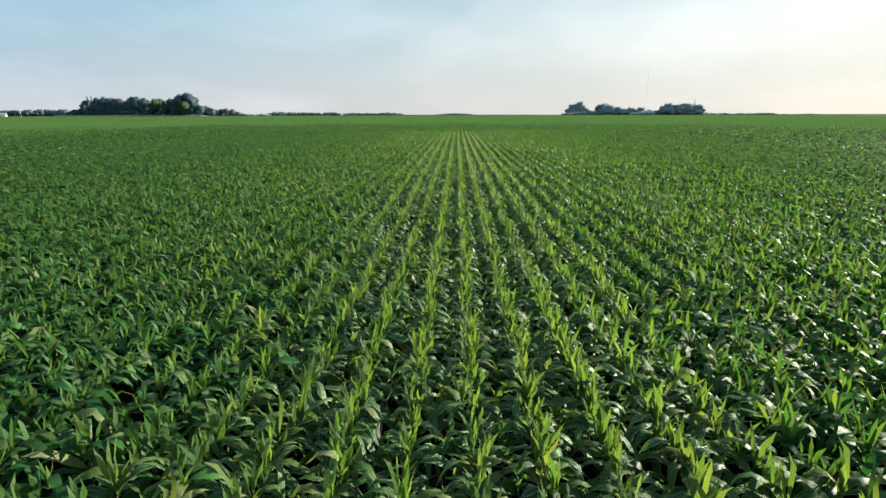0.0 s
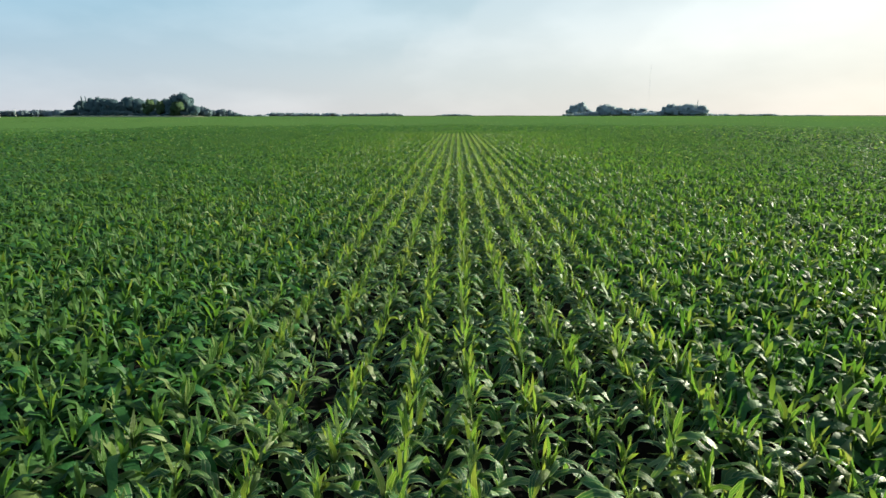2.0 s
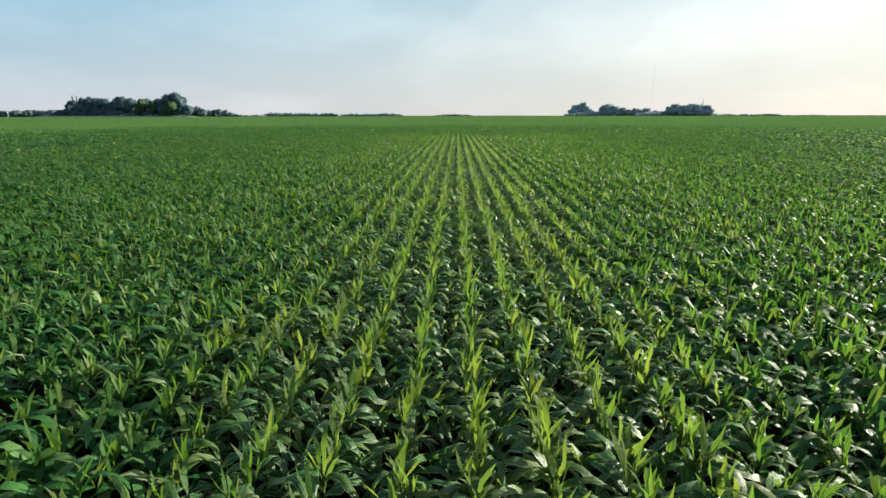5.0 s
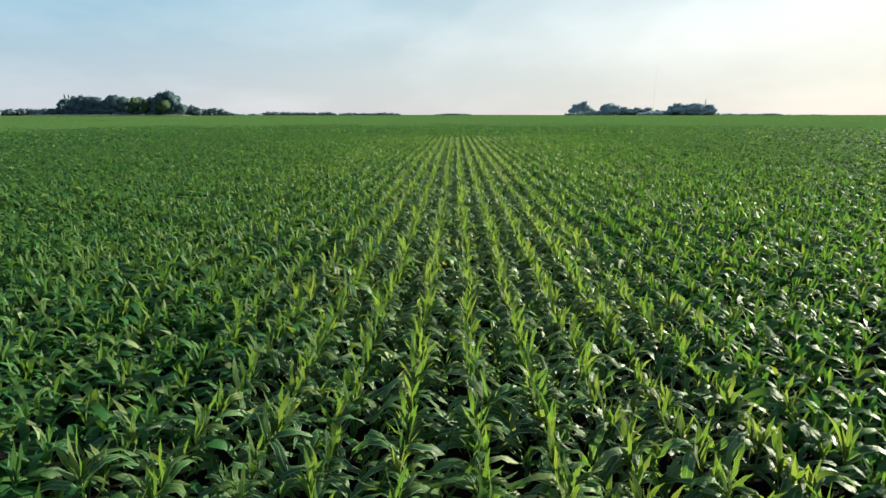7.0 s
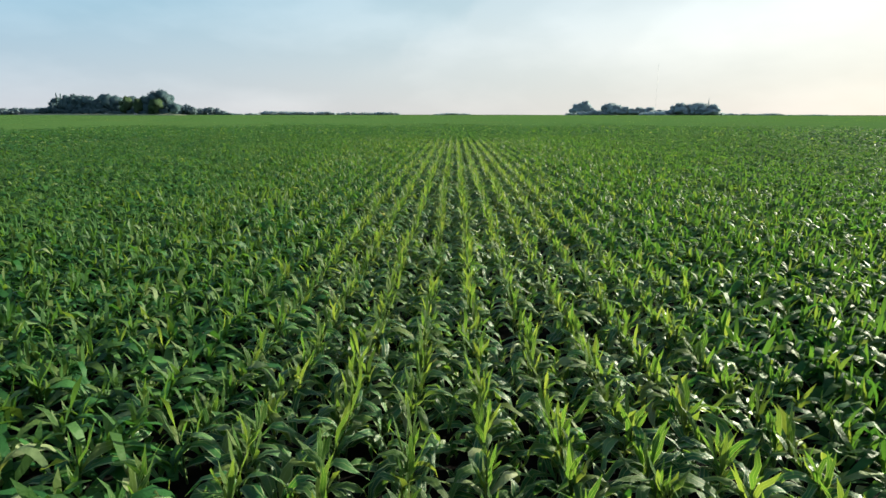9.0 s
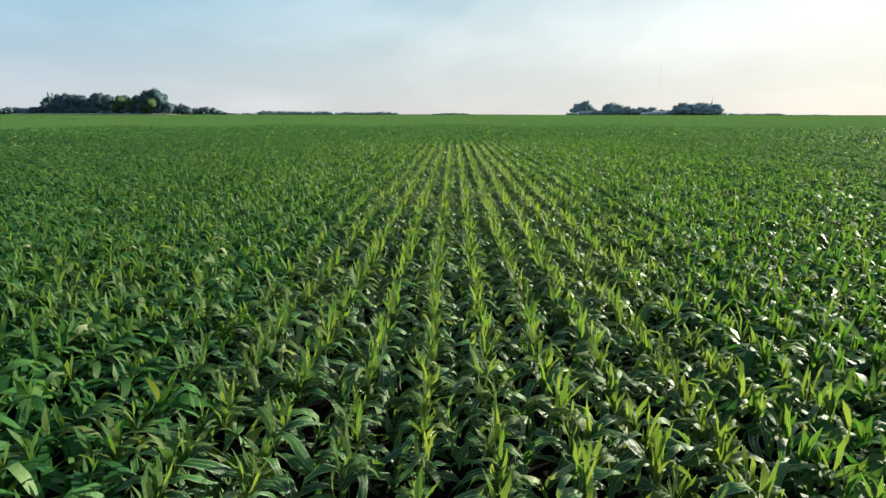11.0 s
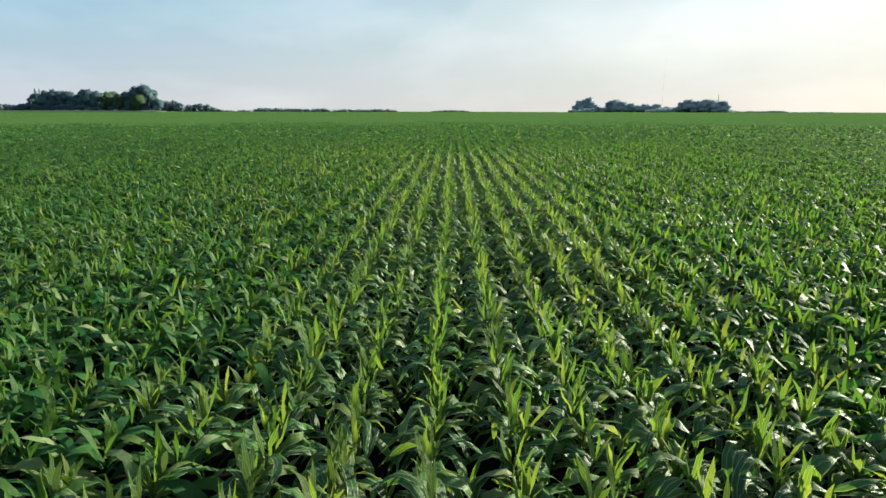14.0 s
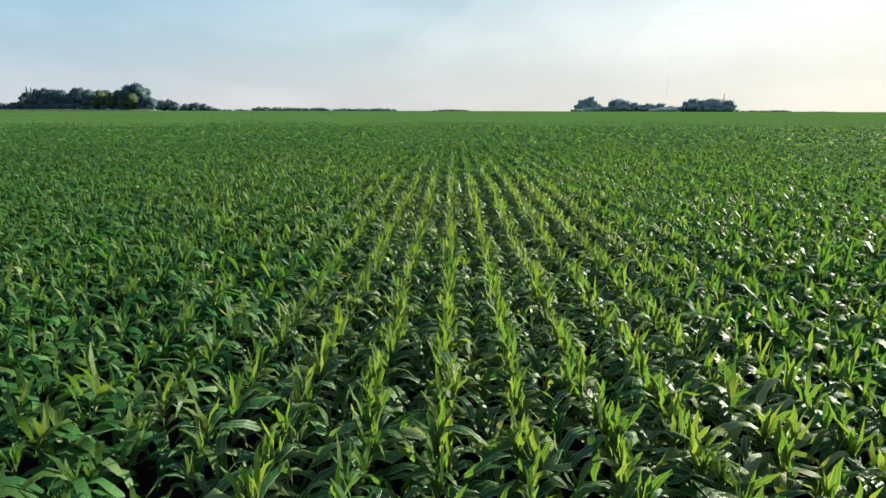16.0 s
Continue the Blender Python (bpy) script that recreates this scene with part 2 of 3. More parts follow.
# dark soil, taken near black: the shade between rows is in its colour
M_SOIL = rough_surface("shade_darkened_soil", [(0.3, (0.004, 0.0036, 0.0033)), (0.7, (0.012, 0.0105, 0.0095))], 9.0, 0.95, 0.04, spec=0.06)
M_BARK = rough_surface("bark", [(0.3, (0.05, 0.04, 0.03)), (0.7, (0.12, 0.1, 0.08))], 6.0, 0.9)
# utility poles: sunlight on them is painted as a near-white base colour
M_POLE = rough_surface("sun_whitened_pole", [(0.3, (0.62, 0.6, 0.56)), (0.7, (0.74, 0.72, 0.68))], 4.0, 0.8)
M_STEEL = rough_surface("galvanised_steel", [(0.3, (0.5, 0.5, 0.5)), (0.7, (0.62, 0.62, 0.62))], 3.0, 0.5)
M_WHITE = rough_surface("white_siding", [(0.3, (0.7, 0.7, 0.68)), (0.7, (0.8, 0.8, 0.78))], 2.0, 0.7)
M_ROOF = rough_surface("grey_roof", [(0.3, (0.2, 0.2, 0.2)), (0.7, (0.3, 0.29, 0.28))], 2.0, 0.8)


# ---------------------------------------------------------------- ground
def smooth(a):
    a = np.clip(a, 0, 1)
    return a * a * (3 - 2 * a)


def ground_height(x, y):
    """Flat by the flight, then a very gentle rise towards the farmsteads."""
    x, y = np.asarray(x, float), np.asarray(y, float)
    rise = 2.3 * smooth((y - 140) / 480)
    dip = 1.4 * smooth((x - 330) / 250) * smooth((y - 200) / 400)
    swell = 0.12 * np.sin(x * 0.021 + 1.3) * np.sin(y * 0.017) * smooth((np.hypot(x, y - 60) - 60) / 120)
    return rise - dip + swell


def mesh_object(name, verts, faces_flat, sizes, mats, face_mat=None, uv=None, smooth_shade=True):
    """One mesh from arrays: verts (n, 3), the corners of all faces in a row, and each face's number of corners."""
    me = bpy.data.meshes.new(name)
    me.vertices.add(len(verts))
    me.vertices.foreach_set("co", np.asarray(verts, np.float32).ravel())
    me.loops.add(len(faces_flat))
    me.loops.foreach_set("vertex_index", np.asarray(faces_flat, np.int32))
    me.polygons.add(len(sizes))
    sizes = np.asarray(sizes, np.int32)
    me.polygons.foreach_set("loop_start", np.concatenate([[0], np.cumsum(sizes)[:-1]]).astype(np.int32))
    me.polygons.foreach_set("loop_total", sizes)
    if face_mat is not None:
        me.polygons.foreach_set("material_index", np.asarray(face_mat, np.int32))
    me.polygons.foreach_set("use_smooth", np.full(len(sizes), smooth_shade))
    for m in mats:
        me.materials.append(m)
    if uv is not None:
        layer = me.uv_layers.new(name="UVMap")
        layer.data.foreach_set("uv", np.asarray(uv, np.float32).ravel())
    me.update()
    me.validate()
    return me


def sheet(name, xs, ys, height, mats, keep=None):
    X, Y = np.meshgrid(xs, ys)
    verts = np.stack([X, Y, height(X, Y)], -1).reshape(-1, 3)
    nx, ny = len(xs), len(ys)
    i = np.arange((ny - 1) * (nx - 1))
    a = (i // (nx - 1)) * nx + i % (nx - 1)
    quads = np.stack([a, a + 1, a + nx + 1, a + nx], -1)
    if keep is not None:
        centre = verts[quads].mean(1)
        quads = quads[keep(centre[:, 0], centre[:, 1])]
    return new(name, mesh_object(name, verts, quads.ravel(), np.full(len(quads), 4), mats))


def spaced(edge, fine, growth):
    """Grid lines from 0 outwards, wider and wider."""
    s, step = [0.0], fine
    while s[-1] < edge:
        s.append(s[-1] + step)
        step *= growth
    return np.array(s)


half = spaced(3600, 1.2, 1.06)
g_x = np.concatenate([-half[:0:-1], half])
g_y = np.concatenate([-spaced(3000, 3, 1.12)[:0:-1], np.arange(0, 120, 2.0), 120 + spaced(3600, 2.0, 1.05)])


def soil_height(x, y):
    near = (np.abs(x) < 40) & (y > -20) & (y < 140)
    lump = 0.03 * np.sin(x * 8.267 + 1.57) + 0.02 * np.sin(x * 3.1 + y * 4.3) * np.sin(y * 2.2 - x)
    return ground_height(x, y) + np.where(near, lump, 0.0)


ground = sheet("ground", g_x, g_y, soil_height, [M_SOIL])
tagged(ground, "dark bare soil, darkened further for the corn's shade, reaching the horizon", "ground", kind="structure")

# ---------------------------------------------------------------- corn
ROW, STEP = 0.76, 0.205
rng = np.random.default_rng(7)


class Blades:
    """Collects leaf blades: vertices, faces, where across the blade each corner lies, material per face."""

    def __init__(self):
        self.v, self.f, self.s, self.u, self.m, self.n = [], [], [], [], [], 0

    def leaf(self, az, z0, length, width, lean0, lean1, twist, segs, across, mat, rg, reach=0.0, start=0.0, power=0.78):
        st = np.linspace(0, 1, segs + 1)
        lean = lean0 + (lean1 - lean0) * smooth((st - start) / power)
        mid = (lean[1:] + lean[:-1]) / 2
        r = np.concatenate([[0], np.cumsum(np.sin(mid))]) * length / segs + reach
        z = z0 + np.concatenate([[0], np.cumsum(np.cos(mid))]) * length / segs
        a = az + rg.normal(0, 0.55) * st
        out = np.stack([np.cos(a), np.sin(a), 0 * a], -1)
        side0 = np.stack([-np.sin(a), np.cos(a), 0 * a], -1)
        tang = out * np.sin(lean)[:, None] + np.array([0, 0, 1.0]) * np.cos(lean)[:, None]
        norm0 = np.cross(side0, tang)
        tw = (twist * st)[:, None]
        side = side0 * np.cos(tw) + norm0 * np.sin(tw)
        norm = np.cross(side, tang)
        c = out * r[:, None] + np.array([0, 0, 1.0]) * z[:, None]
        w = width * 0.5 * np.interp(st, [0, 0.12, 0.4, 0.65, 0.85, 1], [0.5, 0.85, 1.0, 0.95, 0.68, 0.04])
        if segs > 1:      # blades are uneven: they waver and their width varies
            waver = rg.normal(0, 0.007, (2, segs + 1))
            waver[:, 0] = 0
            c = c + side * waver[0][:, None] + norm * waver[1][:, None]
            w = w * rg.uniform(0.9, 1.1, segs + 1)
        if across == 3:
            fold = w * 0.3
            rip = rg.normal(0, 0.5, (2, segs + 1)) * w
            left = c - side * w[:, None] + norm * (fold + rip[0])[:, None]
            right = c + side * w[:, None] + norm * (fold + rip[1])[:, None]
            v = np.stack([left, c, right], 1).reshape(-1, 3)
            cols, us = 3, [0.0, 0.5, 1.0]
        else:
            rip = rg.normal(0, 0.35 if segs > 2 else 0.0, (2, segs + 1)) * w
            v = np.stack([c - side * w[:, None] + norm * rip[0][:, None], c + side * w[:, None] + norm * rip[1][:, None]], 1).reshape(-1, 3)
            cols, us = 2, [0.0, 1.0]
        if across == 2:
            v = v[:-1]
            v[-1] = c[-1]
        for k in range(segs):
            for j in range(cols - 1):
                q = [k * cols + j, k * cols + j + 1, (k + 1) * cols + j + 1, (k + 1) * cols + j]
                uu = [(us[j], st[k]), (us[j + 1], st[k]), (us[j + 1], st[k + 1]), (us[j], st[k + 1])]
                if across == 2 and k == segs - 1:
                    q = q[:2] + [len(v) - 1]
                    uu = uu[:2] + [(0.5, 1.0)]
                self.f += [i + self.n for i in q]
                self.u += uu
                self.s.append(len(q))
                self.m.append(mat)
        self.v.append(v)
        self.n += len(v)

    def stalk(self, height, r0, r1, sides, mat):
        ring = np.arange(sides) * 2 * np.pi / sides
        lo = np.stack([np.cos(ring) * r0, np.sin(ring) * r0, 0 * ring - 0.03], -1)
        hi = np.stack([np.cos(ring) * r1, np.sin(ring) * r1, 0 * ring + height], -1)
        self.v.append(np.concatenate([lo, hi]))
        for i in range(sides):
            j = (i + 1) % sides
            self.f += [self.n + i, self.n + j, self.n + sides + j, self.n + sides + i]
            self.u += [(0.2, 0)] * 4
            self.s.append(4)
            self.m.append(mat)
        self.n += 2 * sides

    def arrays(self):
        return (np.concatenate(self.v), np.array(self.f), np.array(self.s), np.array(self.u, float), np.array(self.m))


def plant_leaves(rg, count, whorl):
    """The leaves of one corn plant: the lower ones rise, bend over and hang into the space between the rows; the whorl stands upright."""
    plane = rg.normal(0, 0.36)
    leaves = []
    low = count - whorl
    for i in range(count):
        az = plane + i * np.pi + rg.normal(0, 0.4)
        if i < low - 2:
            q = i / max(1, low - 3)
            leaves.append((az, 0.1 + 0.28 * q + rg.normal(0, 0.02), rg.uniform(0.66, 0.9) - 0.1 * q, rg.uniform(0.082, 0.116),
                           radians(rg.uniform(32, 58)), radians(rg.uniform(134, 176)), rg.normal(0, 0.35), 0))
        elif i < low:
            leaves.append((az, 0.42 + rg.normal(0, 0.025), rg.uniform(0.5, 0.7), rg.uniform(0.068, 0.096),
                           radians(rg.uniform(20, 40)), radians(rg.uniform(130, 175)), rg.normal(0, 0.4), 0 if rg.random() < 0.65 else 1))
        else:
            leaves.append((az, 0.38 + rg.normal(0, 0.05), rg.uniform(0.33, 0.5), rg.uniform(0.038, 0.06),
                           radians(rg.uniform(0, 10)), radians(rg.uniform(4, 42) if rg.random() < 0.75 else rg.uniform(80, 150)), rg.normal(0, 0.7), 1))
    return leaves


def template(seed, count, whorl, segs, across, sides, widen=1.0):
    rg = np.random.default_rng(seed)
    b = Blades()
    for az, z0, ln, wd, l0, l1, tw, mat in plant_leaves(rg, count, whorl):
        if segs < 6 and l1 < radians(80):
            ln *= 0.9 if segs == 5 else 0.8
        n = max(1, segs - 2 if segs > 4 else segs - 1) if l1 < radians(80) else segs
        b.leaf(az, z0, ln, wd * (widen if mat == 0 else 1 + 0.5 * (widen - 1)), l0, l1, tw, n, across if l1 > radians(80) else 2, mat, rg, reach=0.008)
    if sides:
        b.stalk(0.54, 0.014, 0.009, sides, 2)
    return b.arrays()


def plant_out(name, templates, px, py, size, label, leaf=None, young=None):
    """One object of many plants: each takes one of the templates, turned, sized and leaned on its own."""
    V, F, S, U, Mt, base = [], [], [], [], [], 0
    pick = rng.integers(0, len(templates), len(px))
    spin = rng.normal(0, 0.5, len(px)) + np.pi * rng.integers(0, 2, len(px))
    pz = ground_height(px, py)
    lx, ly = rng.normal(0, 0.05, len(px)), rng.normal(0, 0.05, len(px))
    for k, (v, f, s, u, m) in enumerate(templates):
        i = np.nonzero(pick == k)[0]
        if not len(i):
            continue
        c, sn, z = np.cos(spin[i])[:, None], np.sin(spin[i])[:, None], size[i][:, None]
        X, Y, Z = v[None, :, 0] * z, v[None, :, 1] * z, v[None, :, 2] * z
        P = np.stack([X * c - Y * sn + px[i][:, None] + Z * lx[i][:, None],
                      X * sn + Y * c + py[i][:, None] + Z * ly[i][:, None], Z + pz[i][:, None]], -1)
        V.append(P.reshape(-1, 3))
        F.append((f[None] + base + (np.arange(len(i)) * len(v))[:, None]).ravel())
        S.append(np.tile(s, len(i)))
        U.append(np.tile(u, (len(i), 1)))
        Mt.append(np.tile(m, len(i)))
        base += len(i) * len(v)
    me = mesh_object(name, np.concatenate(V), np.concatenate(F), np.concatenate(S), [leaf or M_LEAF, young or M_YOUNG, M_STALK],
                     np.concatenate(Mt), np.concatenate(U))
    return tagged(new(name, me), label, "corn", kind="stuff")


NEAR, MID, FAR_X, FAR_Y = 3.4, 10.5, 37.0, 140.0


def in_gap(x, y):
    """Bare spots where no corn came up."""
    return ((x - 56.2) / 1.2) ** 2 + ((y - 102.0) / 4.4) ** 2 < 1


def seen_ground(x, y, spare=3.0):
    return (np.abs(x) < 0.87 * y + spare) & (y > 1.0)


def singles(x, y):
    """The two stretches of five rows whose plants are things of their own."""
    return (np.abs(x) < 2.2 * ROW) & (((y > 5.0) & (y < 11.1)) | ((y > 92.4) & (y < 98.5)))


k_rows = np.arange(-56, 57)
along = np.arange(0.6, FAR_Y, STEP)
PX, PY = [a.ravel() for a in np.meshgrid(k_rows * ROW, along)]
PX = PX + rng.normal(0, 0.045, PX.shape)
PY = PY + rng.uniform(-0.07, 0.07, PY.shape)
patchy = 0.6 * np.sin(PX * 0.31 + 2 * np.sin(PY * 0.07)) * np.sin(PY * 0.23 + PX * 0.11) + 0.4 * np.sin(PX * 1.3 + PY * 0.4) * np.sin(PY * 0.71 - PX * 0.5)
alive = (rng.random(PX.shape) > 0.04 + 0.16 * (patchy < -0.52)) & seen_ground(PX, PY) & ~in_gap(PX, PY)
PX, PY, patchy = PX[alive], PY[alive], patchy[alive]
SIZE = np.clip(rng.normal(1.0, 0.085, PX.shape) + 0.11 * patchy, 0.66, 1.25)
dist = np.where(PY > 112, np.maximum(np.abs(PX), (PY - 112) * 0.9 + 4.6), np.abs(PX))
dist = dist * np.exp(rng.normal(0, 0.16, dist.shape))
one = singles(PX, PY)

sel = (dist <= NEAR) & ~one
plant_out("corn_rows", [template(100 + i, 11, 5, 6, 3, 3) for i in range(30)], PX[sel], PY[sel], SIZE[sel],
          "rows of thigh-high green corn with arching glossy leaves")
sel = (dist > NEAR) & (dist <= MID)
plant_out("corn_rows", [template(300 + i, 10, 4, 5, 2, 0, 1.1) for i in range(30)], PX[sel], PY[sel], SIZE[sel],
          "dense rows of green corn further along the field", M_LEAF_MID, M_YOUNG_MID)
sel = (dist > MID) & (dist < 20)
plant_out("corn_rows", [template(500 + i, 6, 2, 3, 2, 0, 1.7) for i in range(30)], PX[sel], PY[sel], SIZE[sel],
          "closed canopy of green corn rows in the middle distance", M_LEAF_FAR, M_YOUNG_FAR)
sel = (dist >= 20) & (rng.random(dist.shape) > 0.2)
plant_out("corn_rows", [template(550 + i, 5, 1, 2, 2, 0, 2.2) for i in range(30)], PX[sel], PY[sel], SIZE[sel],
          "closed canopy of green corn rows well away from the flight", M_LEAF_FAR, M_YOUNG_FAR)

# the rows to either side of the start and behind it
SX, SY = [a.ravel() for a in np.meshgrid(k_rows * ROW, np.arange(-10.0, 48.0, 0.4))]
SX = SX + rng.normal(0, 0.03, SX.shape)
SY = SY + rng.uniform(-0.14, 0.14, SY.shape)
keep = ~seen_ground(SX, SY) & (np.abs(SX) < FAR_X + 0.9) & (rng.random(SX.shape) > 0.05)
SX, SY = SX[keep], SY[keep]
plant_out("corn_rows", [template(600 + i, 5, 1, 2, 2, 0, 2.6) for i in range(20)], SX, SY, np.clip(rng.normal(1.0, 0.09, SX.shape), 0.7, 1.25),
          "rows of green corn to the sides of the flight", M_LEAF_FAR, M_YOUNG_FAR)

# beyond that, coarser tufts of leaves on a rolling canopy
k_far = np.arange(-290, 291)
f_along = np.arange(-24.0, 260.0, 1.05)
FX, FY = [a.ravel() for a in np.meshgrid(k_far * ROW, f_along)]
FX = FX + rng.normal(0, 0.05, FX.shape)
FY = FY + rng.uniform(-0.35, 0.35, FY.shape)
beside = (np.abs(FX) < 75) & (FY < 75) & ~seen_ground(FX, FY) & ((np.abs(FX) > FAR_X + 0.9) | (FY < -10))
sparse = (np.abs(FX) > 95) & (rng.random(FX.shape) < 0.55)
sparse |= rng.random(FX.shape) < 0.9 * smooth((np.hypot(FX, FY - 40) - 110) / 120)
keep = ~sparse & (((np.abs(FX) > FAR_X + 0.9) | (FY > FAR_Y)) & seen_ground(FX, FY, 6.0) | beside) & ~in_gap(FX, FY)
FX, FY = FX[keep], FY[keep]
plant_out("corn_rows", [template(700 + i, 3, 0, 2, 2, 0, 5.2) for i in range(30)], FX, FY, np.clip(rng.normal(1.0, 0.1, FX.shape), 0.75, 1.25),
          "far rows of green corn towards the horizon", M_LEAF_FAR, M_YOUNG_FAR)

vx = np.arange(-560, 560, 2.28)
vy = np.arange(262.0, 720.0, 2.6)
VX, VY = [a.ravel() for a in np.meshgrid(vx, vy)]
VX = VX + rng.uniform(-0.9, 0.9, VX.shape)
VY = VY + rng.uniform(-1.2, 1.2, VY.shape)
keep = seen_ground(VX, VY, 6.0) & ~((VX < -150) & (VY > 560 - 0.42 * (VX + 235)))
VX, VY = VX[keep], VY[keep]
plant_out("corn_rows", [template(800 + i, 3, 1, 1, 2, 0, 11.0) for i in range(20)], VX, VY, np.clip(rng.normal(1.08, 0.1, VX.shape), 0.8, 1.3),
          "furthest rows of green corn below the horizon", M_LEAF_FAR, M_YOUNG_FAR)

c_half = np.concatenate([np.arange(0, 60, 1.5), 60 + spaced(1500, 1.8, 1.045)])
c_x = np.concatenate([-c_half[:0:-1], c_half])
c_y = np.concatenate([np.arange(-60, 160, 2.0), 160 + spaced(740, 2.0, 1.03)])


def canopy_height(x, y):
    bumps = 0.07 * np.sin(x * 2.1 + np.sin(y * 1.1) * 2) * np.sin(y * 1.7 + np.sin(x * 0.6) * 3)
    broad = 0.05 * np.sin(x * 0.13 + y * 0.05) + 0.05 * np.sin(y * 0.19 - x * 0.03)
    past = np.maximum(np.maximum(np.abs(x) - FAR_X, y - FAR_Y), -10 - y)
    tall = 0.16 + 0.26 * smooth(past / 80) + 0.1 * smooth((np.hypot(x, y - 20) - 150) / 90)
    return ground_height(x, y) + tall + bumps + broad


def canopy_keep(x, y):
    inner = (np.abs(x) < 74.5) & (y > -23.5) & (y < FAR_Y - 0.4)
    return ~inner & ~in_gap(x, y)


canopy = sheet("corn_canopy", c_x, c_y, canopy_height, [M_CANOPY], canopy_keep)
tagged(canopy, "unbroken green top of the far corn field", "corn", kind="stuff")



# ---------------------------------------------------------------- corn plants that stand singly as things
def part(name, me, parent, label=""):
    ob = new(name, me)
    ob.parent = parent
    return tagged(ob, label)


def corn_plant(seed):
    """One corn plant: stalk and twelve leaves, each a part."""
    rg = np.random.default_rng(seed)
    plant = new("corn_plant")
    b = Blades()
    b.stalk(0.5, 0.014, 0.009, 6, 0)
    v, f, s, u, m = b.arrays()
    part("stalk", mesh_object("stalk", v, f, s, [M_STALK], m, u), plant, "pale green stalk")
    for az, z0, ln, wd, l0, l1, tw, young in plant_leaves(rg, 12, 6):
        b = Blades()
        b.leaf(az, z0, ln, wd, l0, l1, tw, 6, 3, 0, rg, reach=0.008)
        v, f, s, u, m = b.arrays()
        part("leaf", mesh_object("leaf", v, f, s, [M_YOUNG if young else M_LEAF], m, u), plant,
             "pale upright young leaf" if young else "")
    return tagged(plant, "young green corn plant with arching glossy leaves in dark soil", "corn plant", "corn plants in the near rows")


sx, sy, ss = PX[one], PY[one], SIZE[one]
kinds = [corn_plant(900 + i) for i in range(14)]
for i, (x, y, s) in enumerate(zip(sx, sy, ss)):
    at = pose(x, y, float(ground_height(x, y)), random.gauss(0, 2.5), random.gauss(0, 2.5), random.gauss(0, 26) + 180 * random.randrange(2)) @ Matrix.Scale(float(s), 4)
    if i < len(kinds):
        kinds[i].matrix_basis = at
    else:
        kind = kinds[random.randrange(len(kinds))]
        copy_thing(kind, at @ Matrix.Diagonal((*kind.scale, 1)).inverted())


# ---------------------------------------------------------------- trees
def tube(points, radii, sides=6):
    """A tapered limb through the points."""
    v, f = [], []
    for k, (p, r) in enumerate(zip(points, radii)):
        p = np.array(p, float)
        d = np.array(points[min(k + 1, len(points) - 1)], float) - np.array(points[max(k - 1, 0)], float)
        d /= np.linalg.norm(d)
        a = np.cross(d, [0.31, 0.95, 0.05])
        a /= np.linalg.norm(a)
        c = np.cross(d, a)
        for i in range(sides):
            g = 2 * np.pi * i / sides
            v.append(p + r * (np.cos(g) * a + np.sin(g) * c))
        if k:
            o = (k - 1) * sides
            for i in range(sides):
                j = (i + 1) % sides
                f.append((o + i, o + j, o + sides + j, o + sides + i))
    return v, f


def joined(tubes):
    V, F, S = [], [], []
    for v, f in tubes:
        o = len(V)
        V += [tuple(p) for p in v]
        for q in f:
            F += [i + o for i in q]
            S.append(len(q))
    return np.array(V), F, S


def leaf_cards(rg, centres, size, outward):
    """Small irregular clumps of leaves, each a bent four-cornered scrap turned at random, its face away from the crown's middle."""
    n = len(centres)
    a = rg.normal(size=(n, 3))
    a /= np.linalg.norm(a, axis=1)[:, None]
    b = np.cross(a, rg.normal(size=(n, 3)))
    b /= np.linalg.norm(b, axis=1)[:, None]
    b *= np.where((np.cross(a, b) * outward).sum(1) < 0, -1.0, 1.0)[:, None]
    w = (size * rg.uniform(0.55, 1.25, n))[:, None]
    h = (size * rg.uniform(0.45, 1.0, n))[:, None]
    nrm = np.cross(a, b) * w * 0.35
    corners = np.stack([centres - a * w, centres - b * h + nrm, centres + a * w, centres + b * h + nrm], 1)
    return corners.reshape(-1, 3), np.arange(4 * n), np.full(n, 4)


def leafy(name, v, f, s, mat, outward, core=None):
    """A crown shaded as a rounded mass: its clumps share the crown's own roundness. core: the dense inner mass, as vertices, triangles and normals."""
    way = outward + [0, 0, 0.25]
    way = np.repeat(way / np.linalg.norm(way, axis=1)[:, None], 4, axis=0)
    if core is not None:
        cv, cf, cn = core
        f = np.concatenate([f, cf.ravel() + len(v)])
        s = np.concatenate([s, np.full(len(cf), 3)])
        v, way = np.concatenate([v, cv]), np.concatenate([way, cn])
    me = mesh_object(name, v, f, s, [mat])
    me.normals_split_custom_set_from_vertices([tuple(w) for w in way])
    return me


